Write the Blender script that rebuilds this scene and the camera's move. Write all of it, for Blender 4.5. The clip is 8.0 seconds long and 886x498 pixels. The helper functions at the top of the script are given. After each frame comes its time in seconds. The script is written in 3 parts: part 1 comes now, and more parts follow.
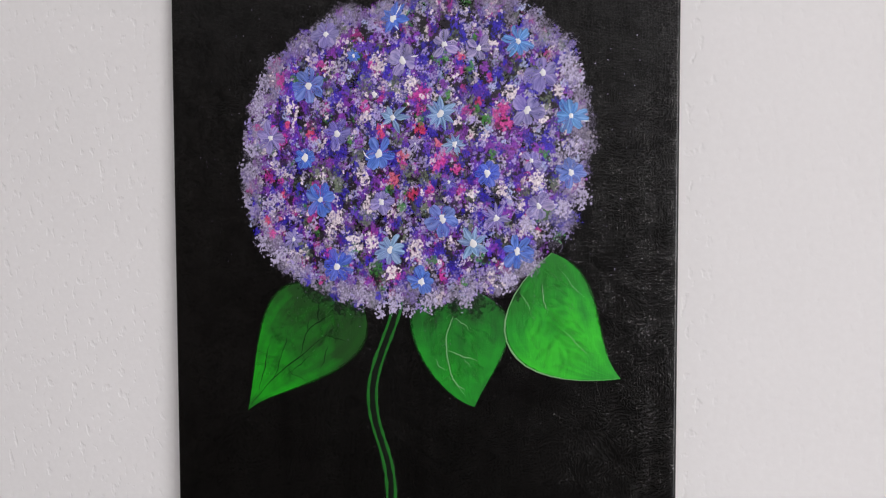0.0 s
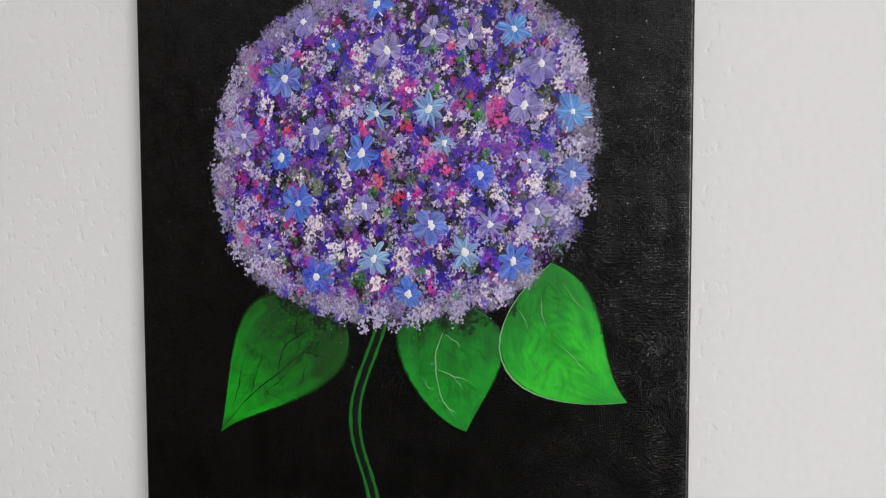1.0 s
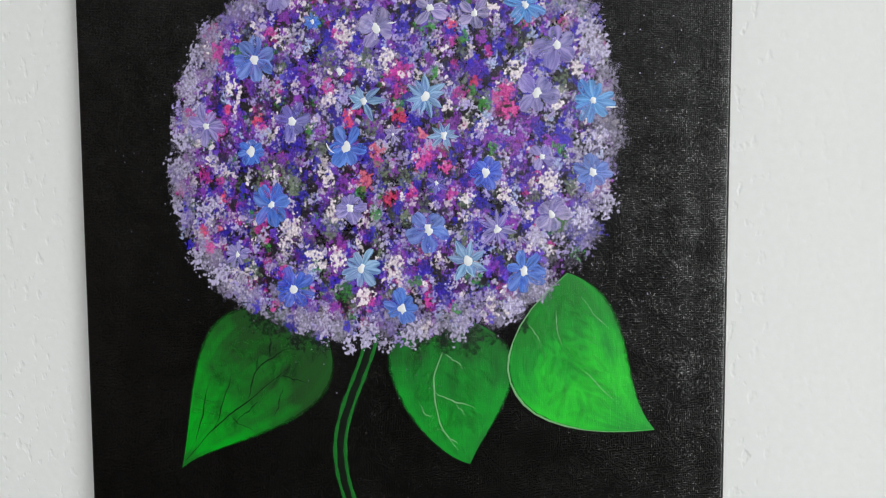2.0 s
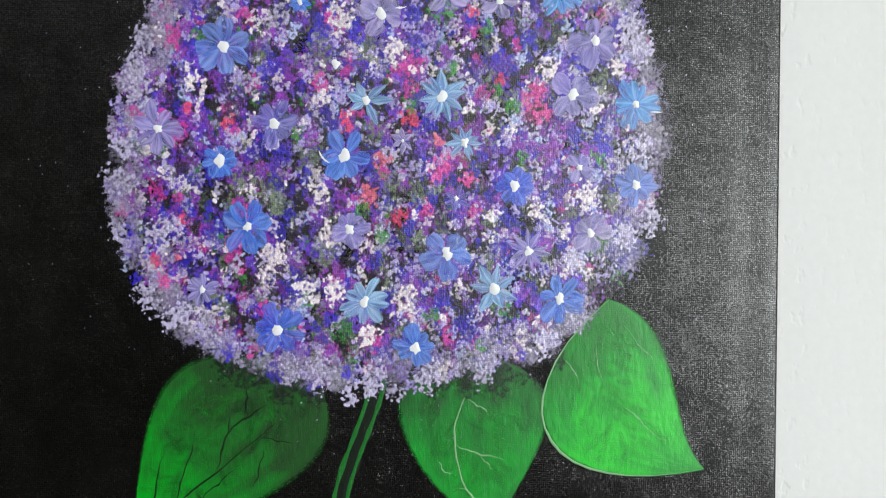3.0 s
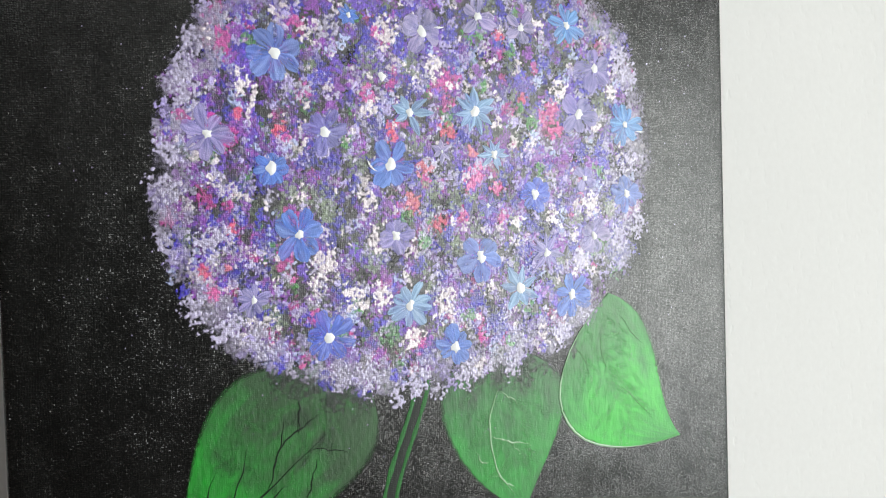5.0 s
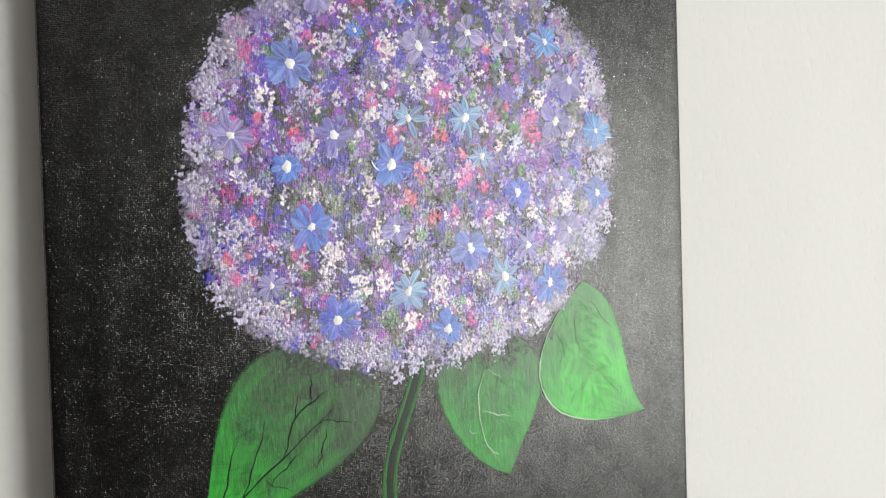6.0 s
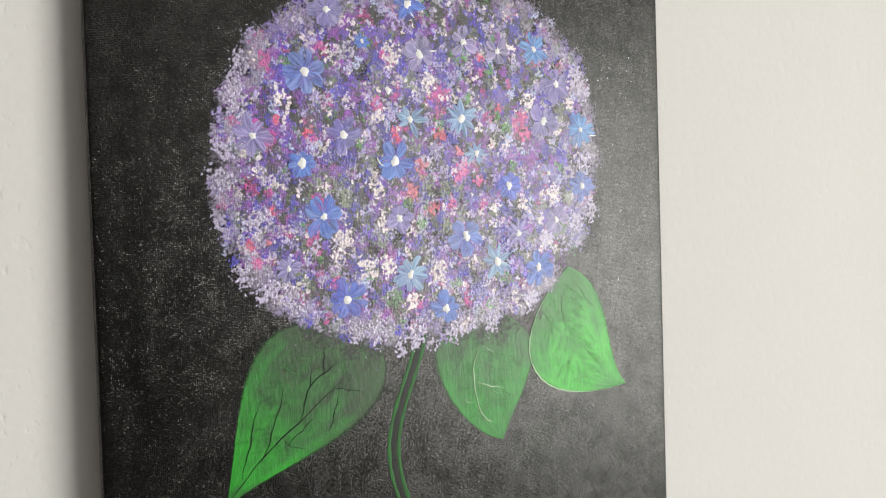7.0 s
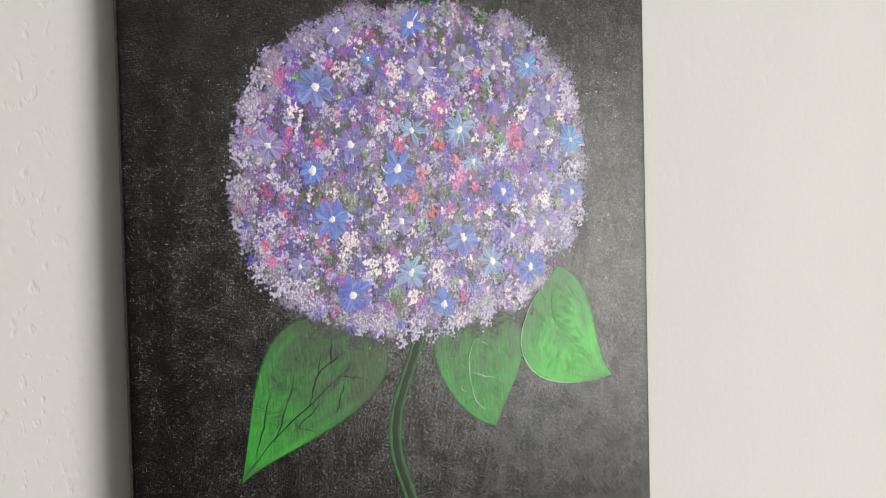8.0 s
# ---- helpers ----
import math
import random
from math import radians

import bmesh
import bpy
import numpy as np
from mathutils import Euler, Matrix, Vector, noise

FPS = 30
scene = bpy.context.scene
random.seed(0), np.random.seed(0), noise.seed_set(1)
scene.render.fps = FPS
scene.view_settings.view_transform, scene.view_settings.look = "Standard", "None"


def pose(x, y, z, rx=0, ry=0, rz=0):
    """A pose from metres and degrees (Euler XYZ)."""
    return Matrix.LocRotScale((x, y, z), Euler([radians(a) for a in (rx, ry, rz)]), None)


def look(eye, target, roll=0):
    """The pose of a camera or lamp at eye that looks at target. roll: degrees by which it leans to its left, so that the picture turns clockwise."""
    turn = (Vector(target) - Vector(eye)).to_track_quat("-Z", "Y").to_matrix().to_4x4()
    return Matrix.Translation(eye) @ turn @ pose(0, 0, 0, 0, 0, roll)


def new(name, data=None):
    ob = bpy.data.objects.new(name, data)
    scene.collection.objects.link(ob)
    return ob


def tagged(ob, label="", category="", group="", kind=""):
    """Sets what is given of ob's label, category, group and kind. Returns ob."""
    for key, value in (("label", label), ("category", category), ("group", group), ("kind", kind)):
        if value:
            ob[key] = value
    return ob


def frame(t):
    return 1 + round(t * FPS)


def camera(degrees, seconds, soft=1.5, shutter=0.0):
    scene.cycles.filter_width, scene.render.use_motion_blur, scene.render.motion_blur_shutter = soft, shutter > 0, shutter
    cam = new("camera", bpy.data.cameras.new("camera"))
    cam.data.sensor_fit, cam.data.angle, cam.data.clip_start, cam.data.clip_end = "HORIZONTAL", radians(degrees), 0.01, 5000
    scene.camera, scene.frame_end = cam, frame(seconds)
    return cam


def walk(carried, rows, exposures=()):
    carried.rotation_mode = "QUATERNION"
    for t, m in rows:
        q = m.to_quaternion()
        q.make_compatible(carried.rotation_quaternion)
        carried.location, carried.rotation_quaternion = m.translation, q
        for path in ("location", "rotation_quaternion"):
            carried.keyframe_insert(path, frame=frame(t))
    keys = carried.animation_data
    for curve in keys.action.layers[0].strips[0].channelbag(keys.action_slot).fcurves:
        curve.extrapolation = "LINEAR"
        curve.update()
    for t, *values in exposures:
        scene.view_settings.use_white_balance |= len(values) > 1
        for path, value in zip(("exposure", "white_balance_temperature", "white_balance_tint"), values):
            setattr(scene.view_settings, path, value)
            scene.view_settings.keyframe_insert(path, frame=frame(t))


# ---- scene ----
cam = camera(56.6, 8.0, soft=1.1)

# The painting hangs on the wall y = 0; its front leans a little, lower edge out.
PICTURE = pose(0, -0.027, 1.5, -1.0)
ROWS = [
    (0.0, 0.2517, -0.7391, 0.0247, 16.09, -2.64, -0.15),
    (0.5, 0.2499, -0.7012, 0.0293, 16.32, -2.82, -0.07),
    (1.0, 0.2448, -0.6673, 0.0353, 16.39, -3.14, -0.18),
    (2.5, 0.1032, -0.5536, 0.0504, 5.85, -4.38, -0.48),
    (3.0, 0.0198, -0.5149, 0.0515, -1.79, -3.47, -0.78),
    (3.5, -0.0484, -0.4922, 0.0608, -8.10, -3.90, -1.17),
    (4.0, -0.1175, -0.4821, 0.0542, -15.20, -3.12, -1.50),
    (4.5, -0.1656, -0.4873, 0.0456, -19.83, -2.21, -1.68),
    (6.0, -0.2615, -0.5421, 0.0316, -27.06, -1.33, -1.61),
    (6.5, -0.2765, -0.5700, 0.0291, -27.21, -1.67, -1.63),
    (7.0, -0.2873, -0.6071, 0.0270, -26.58, -1.66, -1.71),
    (7.5, -0.2971, -0.6375, 0.0265, -26.27, -1.60, -1.63),
    (8.0, -0.3045, -0.6650, 0.0297, -25.88, -1.71, -1.36),
]
EXPOSURES = [(0.0, -0.5, 6450, 15), (1.0, -0.48, 6420, 11), (2.5, -0.26, 6250, 3), (3.5, -0.2, 6250, 3), (4.5, -0.2, 6300, 3), (6.0, -0.28, 6700, 4), (8.0, -0.44, 6880, 7)]
walk(cam, [(t, PICTURE @ pose(x, y, z, 90 + pitch, 0, yaw) @ pose(0, 0, 0, 0, 0, roll)) for t, x, y, z, yaw, pitch, roll in ROWS], EXPOSURES)

# ---- light: an overcast sky through one window in the wall to the east ----
world = bpy.data.worlds.new("sky")
scene.world = world
world.use_nodes = True
wn = world.node_tree.nodes
sky = wn.new("ShaderNodeTexSky")
sky.sky_type, sky.sun_disc, sky.sun_elevation, sky.sun_rotation = "NISHITA", False, radians(35), radians(200)
world.node_tree.links.new(sky.outputs[0], wn["Background"].inputs[0])
wn["Background"].inputs[1].default_value = 0.1

WIN_Y0, WIN_Y1, WIN_Z0, WIN_Z1, EAST = -6.3, -2.1, 0.3, 2.3, 2.8
lamp = bpy.data.lights.new("window_light", "AREA")
lamp.shape, lamp.size, lamp.size_y, lamp.energy = "RECTANGLE", WIN_Y1 - WIN_Y0 - 0.1, WIN_Z1 - WIN_Z0 - 0.1, 392
lamp.color = (1.0, 0.992, 0.985)
lamp_ob = new("window_light", lamp)
lamp_ob.matrix_world = look((EAST + 0.02, (WIN_Y0 + WIN_Y1) / 2, (WIN_Z0 + WIN_Z1) / 2), (0, (WIN_Y0 + WIN_Y1) / 2, (WIN_Z0 + WIN_Z1) / 2))


# ---- materials ----
def lin(r, g, b):
    """A linear colour from 0-255 values."""
    return tuple(((c / 255 + 0.055) / 1.055) ** 2.4 if c > 10 else c / 255 / 12.92 for c in (r, g, b)) + (1.0,)


def blank(name, rough=0.5, specular=0.5):
    m = bpy.data.materials.new(name)
    m.use_nodes = True
    n, l = m.node_tree.nodes, m.node_tree.links
    b = n["Principled BSDF"]
    b.inputs["Roughness"].default_value = rough
    b.inputs["Specular IOR Level"].default_value = specular
    return m, n, l, b


def noise_tex(n, l, vec, scale, detail=3, rough=0.55):
    t = n.new("ShaderNodeTexNoise")
    t.inputs["Scale"].default_value, t.inputs["Detail"].default_value, t.inputs["Roughness"].default_value = scale, detail, rough
    l.new(vec, t.inputs["Vector"])
    return t.outputs["Fac"]


def ramp(n, l, fac, *stops):
    r = n.new("ShaderNodeValToRGB")
    while len(r.color_ramp.elements) < len(stops):
        r.color_ramp.elements.new(0.5)
    for e, (p, c) in zip(r.color_ramp.elements, stops):
        e.position, e.color = p, c if len(c) == 4 else (*c, 1)
    l.new(fac, r.inputs[0])
    return r.outputs[0]


def math_node(n, l, op, a, b=None, c=None):
    m = n.new("ShaderNodeMath")
    m.operation = op
    for i, v in enumerate((a, b, c)):
        if v is None:
            continue
        if isinstance(v, (int, float)):
            m.inputs[i].default_value = v
        else:
            l.new(v, m.inputs[i])
    return m.outputs[0]


def mix(n, l, fac, a, b, mode="MIX"):
    m = n.new("ShaderNodeMix")
    m.data_type, m.blend_type = "RGBA", mode
    for sock, v in ((m.inputs[0], fac), (m.inputs[6], a), (m.inputs[7], b)):
        if isinstance(v, (int, float)):
            sock.default_value = v
        elif isinstance(v, tuple):
            sock.default_value = v
        else:
            l.new(v, sock)
    return m.outputs[2]


def weave(n, l, b, strength, distance=0.00016, crests=None, threads=0.19, rare=18.0):
    """The relief of woven cotton under paint: rows of threads that cross, some knots standing higher than the rest."""
    co = n.new("ShaderNodeTexCoord").outputs["Object"]
    warp = n.new("ShaderNodeTexNoise")
    warp.inputs["Scale"].default_value, warp.inputs["Detail"].default_value = 45, 4
    l.new(co, warp.inputs["Vector"])
    bend = n.new("ShaderNodeVectorMath")
    bend.operation = "MULTIPLY_ADD"
    bend.inputs[1].default_value = (0.004, 0.004, 0.004)
    l.new(warp.outputs["Color"], bend.inputs[0])
    l.new(co, bend.inputs[2])
    knots = 0.0
    for pitch in ((0.00075, 0.0012), (0.0013, 0.0007)):
        cells = n.new("ShaderNodeMapping")
        cells.inputs["Scale"].default_value = (1 / pitch[0], 0, 1 / pitch[1])
        l.new(bend.outputs[0], cells.inputs["Vector"])
        floor_of, part_of = n.new("ShaderNodeVectorMath"), n.new("ShaderNodeVectorMath")
        floor_of.operation, part_of.operation = "FLOOR", "FRACTION"
        l.new(cells.outputs[0], floor_of.inputs[0])
        l.new(cells.outputs[0], part_of.inputs[0])
        lot = n.new("ShaderNodeTexWhiteNoise")
        l.new(floor_of.outputs[0], lot.inputs["Vector"])
        sep = n.new("ShaderNodeSeparateXYZ")
        l.new(part_of.outputs[0], sep.inputs[0])
        hill = math_node(n, l, "MULTIPLY", math_node(n, l, "SINE", math_node(n, l, "MULTIPLY", sep.outputs[0], math.pi)), math_node(n, l, "SINE", math_node(n, l, "MULTIPLY", sep.outputs[2], math.pi)))
        knots = math_node(n, l, "ADD", knots, math_node(n, l, "MULTIPLY", hill, math_node(n, l, "ADD", math_node(n, l, "MULTIPLY", math_node(n, l, "POWER", lot.outputs["Value"], rare), 0.48), math_node(n, l, "MULTIPLY_ADD", lot.outputs["Value"], 1.4 * threads, 0.3 * threads))))
    rubbed = ramp(n, l, noise_tex(n, l, co, 45, 4, 0.7), (0.38, (0.5, 0.5, 0.5)), (0.62, (1, 1, 1)))
    knots = math_node(n, l, "MULTIPLY", knots, rubbed)
    if crests:
        crown = math_node(n, l, "MINIMUM", math_node(n, l, "MULTIPLY", knots, 2.8), 1.0)
        l.new(math_node(n, l, "MULTIPLY_ADD", crown, crests[1] - crests[0], crests[0]), b.inputs["Specular IOR Level"])
    h = math_node(n, l, "ADD", knots, math_node(n, l, "MULTIPLY", noise_tex(n, l, co, 70, 2), 0.2))
    bump = n.new("ShaderNodeBump")
    bump.inputs["Strength"].default_value, bump.inputs["Distance"].default_value = strength, distance
    l.new(h, bump.inputs["Height"])
    l.new(bump.outputs[0], b.inputs["Normal"])
    l.new(bump.outputs[0], b.inputs["Coat Normal"])
    return co


def plaster(name, colour):
    """Rolled white wall paint over trowelled plaster, with small pits and drag marks."""
    m, n, l, b = blank(name, 0.75, 0.3)
    co = n.new("ShaderNodeTexCoord").outputs["Object"]
    big = noise_tex(n, l, co, 2.3, 3)
    fine = noise_tex(n, l, co, 160, 4, 0.6)
    c = ramp(n, l, big, (0.3, tuple(v * 0.955 for v in colour)), (0.7, colour))
    l.new(mix(n, l, 0.08, c, ramp(n, l, fine, (0.35, (0.62, 0.61, 0.6)), (0.65, (0.86, 0.86, 0.86)))), b.inputs["Base Color"])
    st = n.new("ShaderNodeMapping")
    st.inputs["Scale"].default_value = (120, 1, 72)
    st.inputs["Rotation"].default_value = (0, radians(12), 0)
    l.new(co, st.inputs["Vector"])
    dents = ramp(n, l, noise_tex(n, l, st.outputs[0], 1.0, 2, 0.45), (0.59, (0, 0, 0)), (0.72, (1, 1, 1)))
    # two rough upright bands where the trowel turned, nearly smooth between and beyond
    where = n.new("ShaderNodeSeparateXYZ")
    l.new(co, where.inputs[0])
    x = math_node(n, l, "ADD", where.outputs[0], math_node(n, l, "MULTIPLY", math_node(n, l, "SUBTRACT", noise_tex(n, l, co, 9, 2), 0.5), 0.06))
    west = math_node(n, l, "SMOOTH_MIN", 0.75, math_node(n, l, "MAXIMUM", 0.0, math_node(n, l, "MULTIPLY_ADD", x, -20.0, -5.4)), 0.1)
    strip = math_node(n, l, "MAXIMUM", 0.0, math_node(n, l, "SUBTRACT", 0.85, math_node(n, l, "MULTIPLY", math_node(n, l, "ABSOLUTE", math_node(n, l, "SUBTRACT", x, 0.262)), 34.0)))
    patch = math_node(n, l, "MAXIMUM", math_node(n, l, "MAXIMUM", west, strip), 0.16)
    depth = math_node(n, l, "MULTIPLY", math_node(n, l, "MULTIPLY", dents, patch), -1.0)
    h = math_node(n, l, "ADD", math_node(n, l, "MULTIPLY", depth, 0.6), math_node(n, l, "MULTIPLY", fine, 0.07))
    h = math_node(n, l, "ADD", h, math_node(n, l, "MULTIPLY", noise_tex(n, l, co, 24, 3), 0.45))
    bump = n.new("ShaderNodeBump")
    bump.inputs["Strength"].default_value, bump.inputs["Distance"].default_value = 0.42, 0.0022
    l.new(h, bump.inputs["Height"])
    l.new(bump.outputs[0], b.inputs["Normal"])
    return m


def black_ground():
    """Black acrylic rolled on canvas: worn satin, with faint brush tracks and dusty marks."""
    m, n, l, b = blank("black_acrylic", 0.38, 0.6)
    co = weave(n, l, b, 1.0, crests=(0.12, 1.0))
    st = n.new("ShaderNodeMapping")
    st.inputs["Scale"].default_value = (34, 1, 3)
    l.new(co, st.inputs["Vector"])
    track = noise_tex(n, l, st.outputs[0], 1, 3)
    l.new(ramp(n, l, noise_tex(n, l, co, 11, 4), (0.3, (0.0012, 0.0012, 0.0011)), (0.7, (0.003, 0.003, 0.0028))), b.inputs["Base Color"])
    # the worn thread crests are shinier than the hollows
    gloss = n.new("ShaderNodeMath")
    gloss.operation = "SUBTRACT"
    l.new(math_node(n, l, "MULTIPLY", b.inputs["Specular IOR Level"].links[0].from_socket, 0.2), gloss.inputs[1])
    l.new(gloss.outputs[0], b.inputs["Roughness"])
    l.new(ramp(n, l, math_node(n, l, "ADD", math_node(n, l, "MULTIPLY", track, 0.5), math_node(n, l, "MULTIPLY", noise_tex(n, l, co, 9, 3), 0.5)),
               (0.35, (0.31, 0.31, 0.31)), (0.65, (0.39, 0.39, 0.39))), gloss.inputs[0])
    return m


def daub(name, dark, light, rough=0.33, strength=1.0, specular=0.8):
    """One pigment: its tone varies dab by dab and within a dab."""
    m, n, l, b = blank(name, rough, specular)
    b.inputs["Coat Weight"].default_value, b.inputs["Coat Roughness"].default_value = 0.15 if specular > 0.6 else 0.0, 0.35
    co = weave(n, l, b, strength)
    a = n.new("ShaderNodeAttribute")
    a.attribute_name = "tone"
    t = math_node(n, l, "ADD", math_node(n, l, "MULTIPLY", a.outputs["Fac"], 0.75), math_node(n, l, "MULTIPLY", noise_tex(n, l, co, 420, 3), 0.6))
    l.new(ramp(n, l, t, (0.32, tuple(v * 0.85 for v in dark[:3])), (1.0, tuple(v * 0.88 for v in light[:3]))), b.inputs["Base Color"])
    return m


def thin_edges(n, l, b, inner, scale, veil, streak=None, ragged=2.2):
    """Thinned paint: it breaks up towards the rim of the stroke, and lets a little of the layer below through."""
    co = n.new("ShaderNodeTexCoord").outputs["Object"]
    a = math_node(n, l, "ADD", inner, math_node(n, l, "MULTIPLY", math_node(n, l, "SUBTRACT", noise_tex(n, l, co, scale, 3), 0.5), ragged))
    r = ramp(n, l, a, (0.05, (0, 0, 0)), (0.45, (1 - veil,) * 3))
    if streak:
        r = math_node(n, l, "MULTIPLY", r, ramp(n, l, streak, (0.3, (0.35, 0.35, 0.35)), (0.6, (1, 1, 1))))
    l.new(r, b.inputs["Alpha"])


def petal_paint():
    """Thin paint drawn from the tip inwards, so that the strokes run along the petal."""
    m, n, l, b = blank("petal_paint", 0.38, 0.95)
    weave(n, l, b, 0.9, threads=0.2, rare=3.0)
    uv = n.new("ShaderNodeUVMap").outputs[0]
    info = n.new("ShaderNodeObjectInfo")
    st = n.new("ShaderNodeMapping")
    st.inputs["Scale"].default_value = (3.2, 0.9, 1)
    l.new(uv, st.inputs["Vector"])
    off = n.new("ShaderNodeCombineXYZ")
    l.new(math_node(n, l, "MULTIPLY", info.outputs["Random"], 40), off.inputs[0])
    l.new(off.outputs[0], st.inputs["Location"])
    streak = noise_tex(n, l, st.outputs[0], 1.0, 3)
    pale = mix(n, l, 0.2, info.outputs["Color"], (0.6, 0.72, 0.86, 1))
    deep = mix(n, l, 0.62, info.outputs["Color"], mix(n, l, 1.0, info.outputs["Color"], (0.3, 0.55, 0.95, 1), "MULTIPLY"))
    c = mix(n, l, ramp(n, l, streak, (0.36, (0, 0, 0)), (0.66, (1, 1, 1))), deep, pale)
    sep = n.new("ShaderNodeSeparateXYZ")
    l.new(uv, sep.inputs[0])
    c = mix(n, l, math_node(n, l, "MULTIPLY", math_node(n, l, "POWER", sep.outputs[1], 2.5), 0.35), c, pale)
    l.new(c, b.inputs["Base Color"])
    rim = math_node(n, l, "SUBTRACT", 1.0, math_node(n, l, "ABSOLUTE", math_node(n, l, "MULTIPLY_ADD", sep.outputs[0], 2.0, -1.0)))
    thin_edges(n, l, b, math_node(n, l, "MINIMUM", math_node(n, l, "MULTIPLY", rim, 2.6), math_node(n, l, "MULTIPLY", math_node(n, l, "SUBTRACT", 1.0, sep.outputs[1]), 6.0)), 380, 0.24, streak)
    return m


def leaf_paint(name, shade, body, bright, split, soft=12):
    """Leaf green, wet-blended from a dark root into the tip, streaked along the leaf."""
    m, n, l, b = blank(name, 0.42, 0.65)
    co = weave(n, l, b, 0.7)
    uv = n.new("ShaderNodeUVMap").outputs[0]
    sep = n.new("ShaderNodeSeparateXYZ")
    l.new(uv, sep.inputs[0])
    st = n.new("ShaderNodeMapping")
    st.inputs["Scale"].default_value = (9, 1.8, 1)
    l.new(uv, st.inputs["Vector"])
    streak = noise_tex(n, l, st.outputs[0], 1.0, 4)
    blot = noise_tex(n, l, co, 42, 3)
    v = math_node(n, l, "ADD", sep.outputs[1], math_node(n, l, "MULTIPLY", math_node(n, l, "SUBTRACT", blot, 0.5), 0.75))
    v = math_node(n, l, "ADD", v, math_node(n, l, "MULTIPLY", math_node(n, l, "SUBTRACT", streak, 0.5), 0.5))
    c = ramp(n, l, v, (split - 0.22, shade), (split, body), (split + 0.3, bright), (1.0, body))
    l.new(mix(n, l, math_node(n, l, "MULTIPLY", streak, 0.3), c, bright), b.inputs["Base Color"])
    rim = math_node(n, l, "SUBTRACT", 1.0, math_node(n, l, "ABSOLUTE", math_node(n, l, "MULTIPLY_ADD", sep.outputs[0], 2.0, -1.0)))
    fibre = n.new("ShaderNodeMapping")
    fibre.inputs["Scale"].default_value, fibre.inputs["Rotation"].default_value = (330, 1, 95), (0, radians(-38), 0)
    l.new(co, fibre.inputs["Vector"])
    ridge = n.new("ShaderNodeBump")
    ridge.inputs["Strength"].default_value, ridge.inputs["Distance"].default_value = 0.28, 0.0008
    l.new(noise_tex(n, l, fibre.outputs[0], 1.0, 3), ridge.inputs["Height"])
    l.new(b.inputs["Normal"].links[0].from_socket, ridge.inputs["Normal"])
    l.new(ridge.outputs[0], b.inputs["Normal"])
    thin_edges(n, l, b, math_node(n, l, "MULTIPLY_ADD", rim, soft, 0.1), 220, 0.0, ragged=0.4)
    return m


def plain(name, colour, rough=0.5, scale=30, vary=0.12):
    m, n, l, b = blank(name, rough)
    co = n.new("ShaderNodeTexCoord").outputs["Object"]
    l.new(ramp(n, l, noise_tex(n, l, co, scale, 4), (0.3, tuple(v * (1 - vary) for v in colour[:3])), (0.7, colour[:3])), b.inputs["Base Color"])
    return m


WALL = plaster("wall_paint", (0.79, 0.783, 0.777))
TAUPE = plain("taupe_wall_paint", (0.07, 0.063, 0.06), 0.8, 8, 0.1)
UMBER = plain("umber_wall_paint", (0.13, 0.105, 0.095), 0.8, 8, 0.1)
CEIL = plain("ceiling_paint", (0.8, 0.79, 0.78), 0.8, 12, 0.04)
FLOOR = plain("floor_laminate", (0.045, 0.034, 0.028), 0.5, 9, 0.2)
FRAME_WHITE = plain("window_lacquer", (0.8, 0.8, 0.8), 0.35, 15, 0.04)
GROUND = black_ground()
BARE = plain("raw_pine", (0.5, 0.36, 0.22), 0.6, 60, 0.2)
PETAL = petal_paint()
WHITE_BLOB = daub("white_paint", lin(250, 250, 252), lin(255, 255, 255), 0.4, 0.08)


# ---- building helpers ----
def part(name, bm, material, parent, label="", smooth=False):
    """Links a bmesh as one mesh object under a thing or a part."""
    me = bpy.data.meshes.new(name)
    bm.to_mesh(me)
    bm.free()
    me.materials.append(material)
    if smooth:
        for p in me.polygons:
            p.use_smooth = True
    ob = new(name, me)
    ob.parent = parent
    return tagged(ob, label)


def box(bm, x0, x1, y0, y1, z0, z1, bevel=0.0):
    made = bmesh.ops.create_cube(bm, size=1, matrix=Matrix.LocRotScale(((x0 + x1) / 2, (y0 + y1) / 2, (z0 + z1) / 2), None, (x1 - x0, y1 - y0, z1 - z0)))
    if bevel:
        edges = list({e for v in made["verts"] for e in v.link_edges})
        bmesh.ops.bevel(bm, geom=edges, offset=bevel, segments=3, affect="EDGES", profile=0.6)
    return bm


def slab(name, material, label, *boxes):
    bm = bmesh.new()
    for b in boxes:
        box(bm, *b)
    return tagged(part(name, bm, material, None), label, name.split("_")[0], kind="structure")


def bezier(p0, p1, p2, p3, n):
    out = []
    for i in range(n + 1):
        t = i / n
        out.append(Vector(p0) * (1 - t) ** 3 + Vector(p1) * 3 * t * (1 - t) ** 2 + Vector(p2) * 3 * t * t * (1 - t) + Vector(p3) * t ** 3)
    return out


